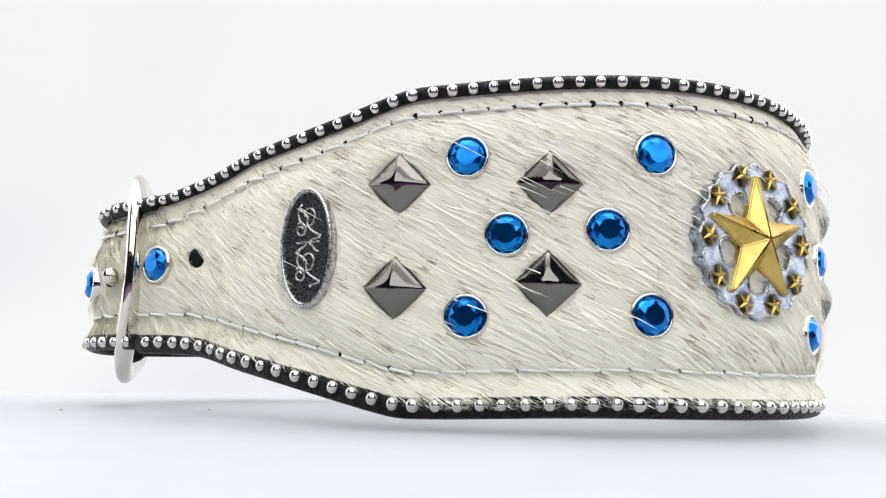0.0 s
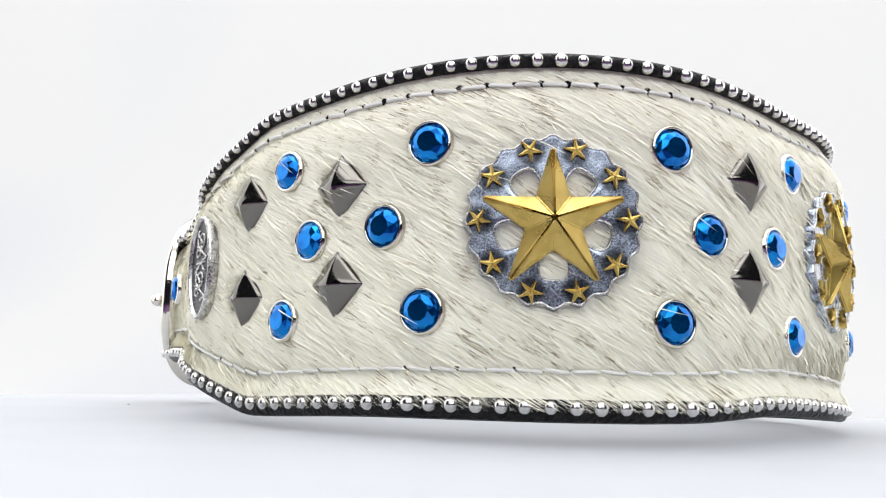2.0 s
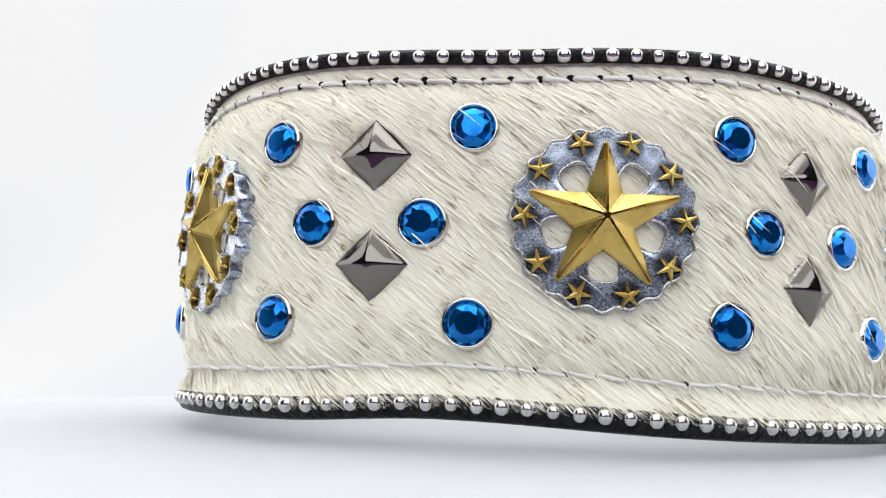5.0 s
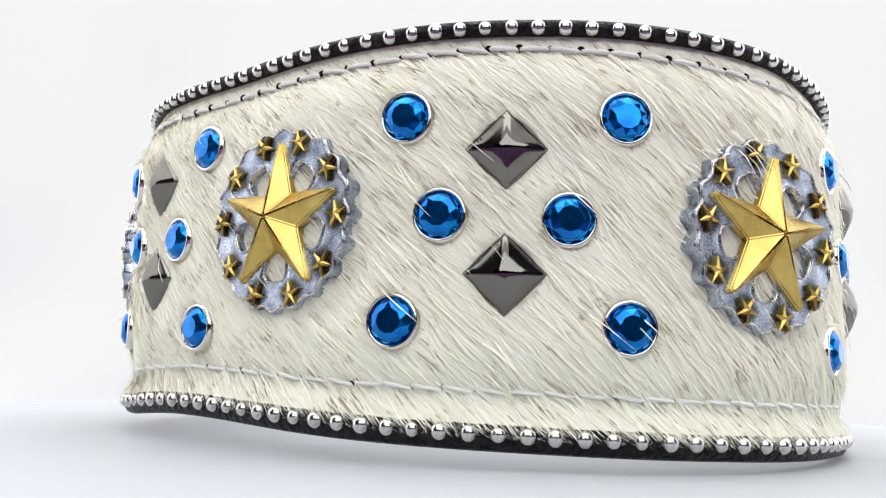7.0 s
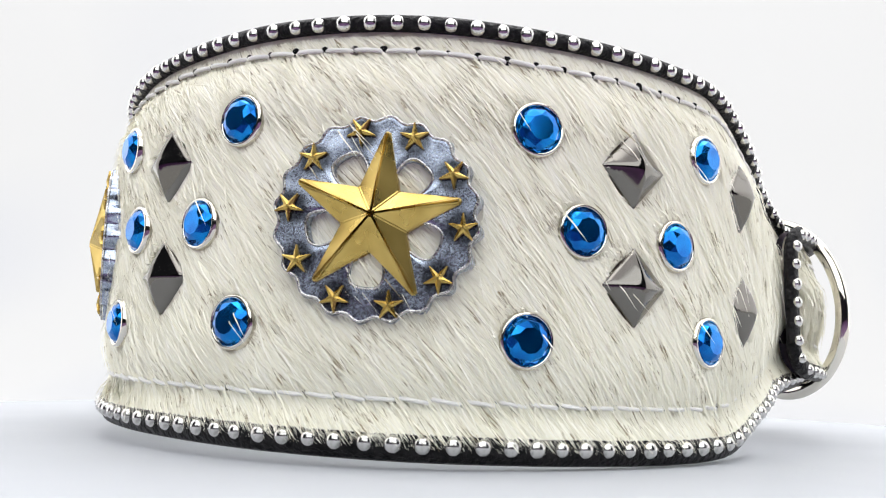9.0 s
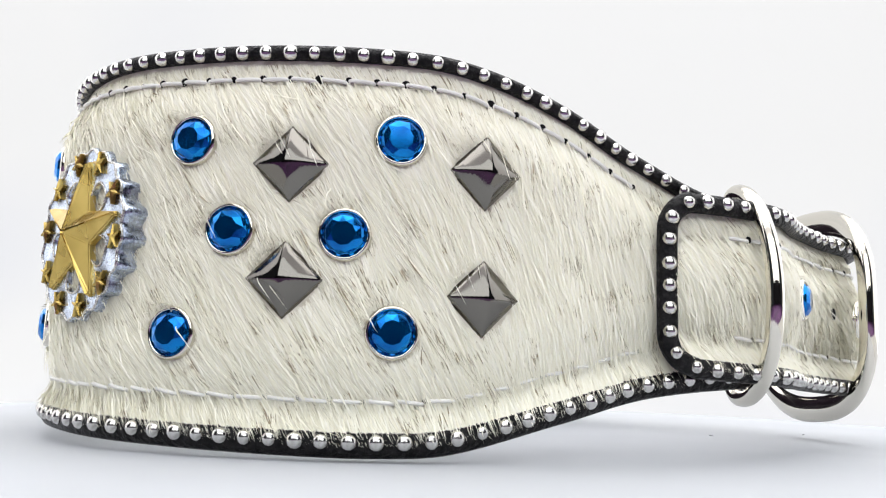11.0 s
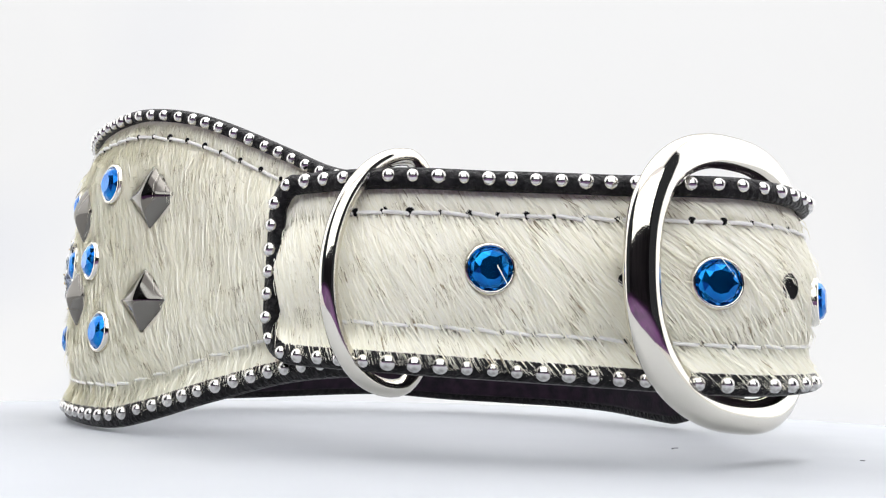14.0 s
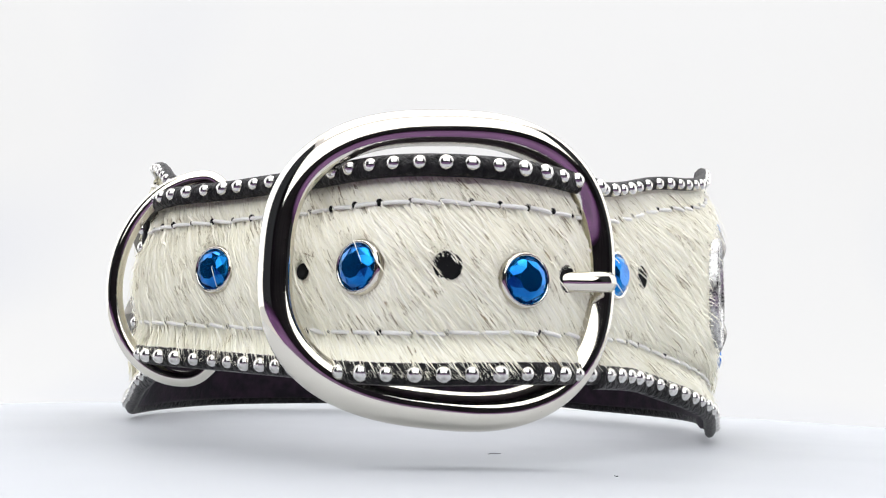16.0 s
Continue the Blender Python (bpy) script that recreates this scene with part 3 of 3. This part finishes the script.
def holes(collar):
    # nothing is cut: a black disc paints the dark inside of each hole
    me = lathe_mesh("strap_hole_disc", [(0.0001, 0.0004), (0.006, 0.0006), (0.0085, 0.0012), (0.0100, 0.0006), (0.0105, -0.002)], 24, DEEP_BLACK)
    for a, z in ((-174.7, .0748), (-191.0, .0739), (-162.5, .0735), (-145.9, .0892)):
        lo, hi = edges(a)
        placed("strap_hole_disc", me, collar, seat(a, z, pad(z, lo, hi) + 0.0015, 0, 0.6 if a == -191.0 else 1.0), "black disc for the dark inside of a strap hole")
        ROUND.append((a, z, 0.0085))


LIE = [(-236, 72), (-225, 66), (-205, 56), (-180, 50), (-165, 48), (-150, 34), (-125, 28), (-90, 27), (-45, 33), (10, 42), (55, 49), (90, 58), (112, 76), (135, 78)]


def hair(collar, count):
    """Short flat-lying hair: thin tapered blades, three triangles each."""
    rng = np.random.default_rng(3)
    table = [a for a in np.arange(TIP, 134, 0.5)]
    step = np.array([(spot(a + 0.5, 0) - spot(a, 0)).length for a in table])
    tall = np.array([edges(a)[1] - edges(a)[0] for a in table])
    cum = np.concatenate([[0], np.cumsum(step * tall)])
    pick = np.interp(rng.random(count) * cum[-1], cum, np.concatenate([table, [134]]))
    lo = np.interp(pick, table, [edges(a)[0] for a in table])
    hi = np.interp(pick, table, [edges(a)[1] for a in table])
    z = lo + 0.0075 + (hi - lo - 0.0145) * rng.random(count)
    keep = np.ones(count, bool)
    rad = np.interp(pick, table, [radius(a) for a in table])
    for a, zz, r in ROUND:
        keep &= (np.radians(pick - a) * rad) ** 2 + (z - zz) ** 2 > (r * 0.96) ** 2
    # the solid ring of each concho
    for a, zz, r in ROUND:
        if r == 0.0:
            dist = np.hypot(np.radians(pick - a) * rad, z - zz)
            keep &= (dist > 0.0680) | (dist < 0.048)
    keep &= ~((pick < TIP + 3) & ((z - lo < 0.012) | (hi - z < 0.012)))
    pick, z, lo, hi, rad = pick[keep], z[keep], lo[keep], hi[keep], rad[keep]
    n = len(pick)
    # clumps: neighbouring hairs lean together
    s = np.radians(pick) * rad
    clump = np.sin(s * 310 + 3.1 * np.sin(z * 170)) * np.sin(z * 260 + 2.3 * np.sin(s * 120)) + 0.7 * np.sin(s * 95 + z * 140) * np.sin(z * 90 - s * 60)
    ang = np.radians(np.interp(pick, [q[0] for q in LIE], [q[1] for q in LIE]) + 7.0 * clump + rng.normal(0, 4.5, n) + np.where(rng.random(n) < 0.05, rng.normal(0, 16, n), 0))
    ang = np.clip(ang, 0.22, 1.7)
    length = UNIT * (0.032 + 0.022 * rng.random(n))
    reach = (z - lo - 0.0015 + 0.0060 * rng.random(n) ** 2) / np.sin(ang)
    length = np.minimum(length, UNIT * np.maximum(reach, 0.006))
    seam = np.interp(pick, [q[0] for q in TOP_SEAM], [q[1] for q in TOP_SEAM])
    for over, share in ((z - (hi - seam), 0.92), (z - (lo + SEAM), 0.87)):   # hair parts along the two seams
        share = np.where((pick < -158) | (pick > 88), 0.93, share)
        free = np.where(rng.random(n) < share, np.maximum(over, 0.0012) / np.sin(ang) * (0.85 + 0.3 * rng.random(n)), 1.0)
        length = np.where(over > -0.0015, np.minimum(length, UNIT * free), length)
    width = UNIT * (0.00026 + 0.00030 * rng.random(n))
    lift = np.minimum(1, length / UNIT / 0.02) * UNIT * (0.0008 + 0.0022 * rng.random(n) ** 2 + np.where(rng.random(n) < 0.02, 0.007 * rng.random(n), 0))
    fine = np.arange(TIP - 8, 142, 0.25)
    fts = np.array([glide(TOP_SEAM, max(min(a, 134), TIP)) for a in fine])
    fr = np.array([radius(max(a, -236)) for a in fine])
    flo = np.array([edges(max(min(a, 134), TIP))[0] for a in fine])
    fhi = np.array([edges(max(min(a, 134), TIP))[1] for a in fine])

    def surface(a, zz, off):
        r = np.interp(a, fine, fr)
        l, h = np.interp(a, fine, flo), np.interp(a, fine, fhi)
        d, g, ts = zz - l, h - zz, np.interp(a, fine, fts)
        u, u2 = np.clip((d - SEAM) / 0.035, 0, 1), np.clip((g - ts) / 0.035, 0, 1)
        v, w = np.clip(d / 0.014, 0, 1), np.clip(g / (ts + 0.006), 0, 1)
        dip = np.exp(-((d - SEAM) / 0.006) ** 2) + np.exp(-((g - ts) / 0.006) ** 2)
        r = r + 0.006 * u * u * (3 - 2 * u) * u2 * u2 * (3 - 2 * u2) - 0.0035 * dip - 0.004 * (1 - v * v * (3 - 2 * v)) - 0.008 * (1 - w * w * (3 - 2 * w)) - 0.005 + 0.010 * np.clip(1 - (zz - l) / 0.016, 0, 1)
        r = r * UNIT + off
        return np.stack([r * np.cos(np.radians(a)), r * np.sin(np.radians(a)), zz * UNIT + LIFT], 1)

    def along(u):
        """Point on the blade's middle line at u of its length."""
        da = np.degrees(np.cos(ang) * length * u / UNIT / rad)
        return pick + da, z - np.sin(ang) * length * u / UNIT

    # few hairs lie across the studs, stones and holes
    fate = rng.random(n)
    cut = np.ones(n)
    across = np.zeros(n, bool)
    for a, zz, r in ROUND:
        r = r or 0.0685
        free = np.hypot(np.radians(pick - a) * rad, z - zz) > r * 0.95
        for u in (0.25, 0.5, 0.75, 1.0):
            aa, hh = along(u)
            inside = free & (np.hypot(np.radians(aa - a) * rad, hh - zz) < r * 0.93)
            cut = np.where(inside & (fate > 0.0016) & (cut == 1.0), u - 0.2, cut)
            across |= inside & (fate <= 0.0016)
    lift = np.where(across, UNIT * 0.0135, lift)
    length = length * cut
    p0 = surface(*along(0.0), np.full(n, 0.0001))
    p1 = surface(*along(0.5), 0.0001 + 0.75 * lift)
    p2 = surface(*along(1.0), 0.0001 + lift * (0.7 + 0.5 * rng.random(n)))
    nor = np.stack([np.cos(np.radians(pick)), np.sin(np.radians(pick)), np.zeros(n)], 1)
    side = np.cross(p1 - p0, nor)
    side /= np.linalg.norm(side, axis=1)[:, None]
    roll = rng.normal(0, 0.30, n)[:, None]
    side = side * np.cos(roll) + nor * np.sin(roll)
    w = side * width[:, None]
    verts = np.stack([p0 - w * 0.8, p0 + w * 0.8, p1 - w, p1 + w, p2], 1).reshape(-1, 3)
    base = np.arange(n)[:, None] * 5
    faces = np.concatenate([base + [0, 1, 3], base + [0, 3, 2], base + [2, 3, 4]], 1).reshape(-1)
    me = bpy.data.meshes.new("hair")
    me.vertices.add(len(verts))
    me.vertices.foreach_set("co", verts.ravel())
    me.loops.add(len(faces))
    me.loops.foreach_set("vertex_index", faces)
    me.polygons.add(len(faces) // 3)
    me.polygons.foreach_set("loop_start", np.arange(0, len(faces), 3))
    me.update(calc_edges=True)
    me.materials.append(HAIR)
    ob = new("hair", me)
    ob.parent = collar
    tagged(ob, "short cream-white calf hair lying flat", kind="stuff")


setting()
table = turntable()
collar = tagged(new("dog_collar"), "wide cream calf-hair dog collar with blue crystals on a turntable", "dog collar")
body = band(collar)
trims(collar)
gems(collar)
studs(collar)
conchos(collar)
name_plate(collar)
hardware(collar)
holes(collar)
stitches(body)
hair(collar, 500000)


def motions():
    turn = [(0.0, -1.53, -0.31, 0.49), (0.5, -9.15, -0.26, 0.40), (1.0, -17.11, -0.23, 0.29), (1.5, -25.36, -0.22, 0.17),
            (2.0, -33.72, -0.17, 0.09), (2.5, -42.09, -0.10, 0.04), (3.0, -50.55, -0.04, 0.01), (3.5, -59.07, -0.00, 0.00),
            (4.0, -67.63, 0.01, 0.01), (4.5, -76.22, 0.01, 0.02), (5.0, -84.81, 0.00, 0.03), (5.5, -93.41, -0.00, 0.03),
            (6.0, -101.99, 0.01, -0.01), (6.5, -110.63, 0.02, -0.10), (7.0, -119.36, 0.00, -0.21), (7.5, -128.17, -0.02, -0.27),
            (8.0, -137.11, -0.01, -0.28), (8.5, -146.17, 0.05, -0.23), (9.0, -155.15, 0.12, -0.15), (9.5, -163.80, 0.13, -0.09),
            (10.0, -172.42, 0.05, 0.00), (10.5, -181.13, -0.03, 0.16), (11.0, -189.75, -0.07, 0.29), (11.5, -198.32, -0.07, 0.41),
            (12.0, -206.92, -0.03, 0.48), (12.5, -215.57, 0.05, 0.51), (13.0, -224.27, 0.15, 0.47), (13.5, -232.88, 0.22, 0.36),
            (14.0, -241.46, 0.23, 0.23), (14.5, -250.10, 0.17, 0.17), (15.0, -258.85, 0.06, 0.22), (15.5, -267.70, -0.09, 0.37),
            (16.0, -276.61, -0.24, 0.52)]
    walk(collar, [(t, pose(0, 0, 0, tx, ty, 0) @ pose(0, 0, 0, 0, 0, q)) for t, q, tx, ty in turn])
    walk(table, [(t, pose(0, 0, 0, 0, 0, q)) for t, q, tx, ty in turn])


motions()
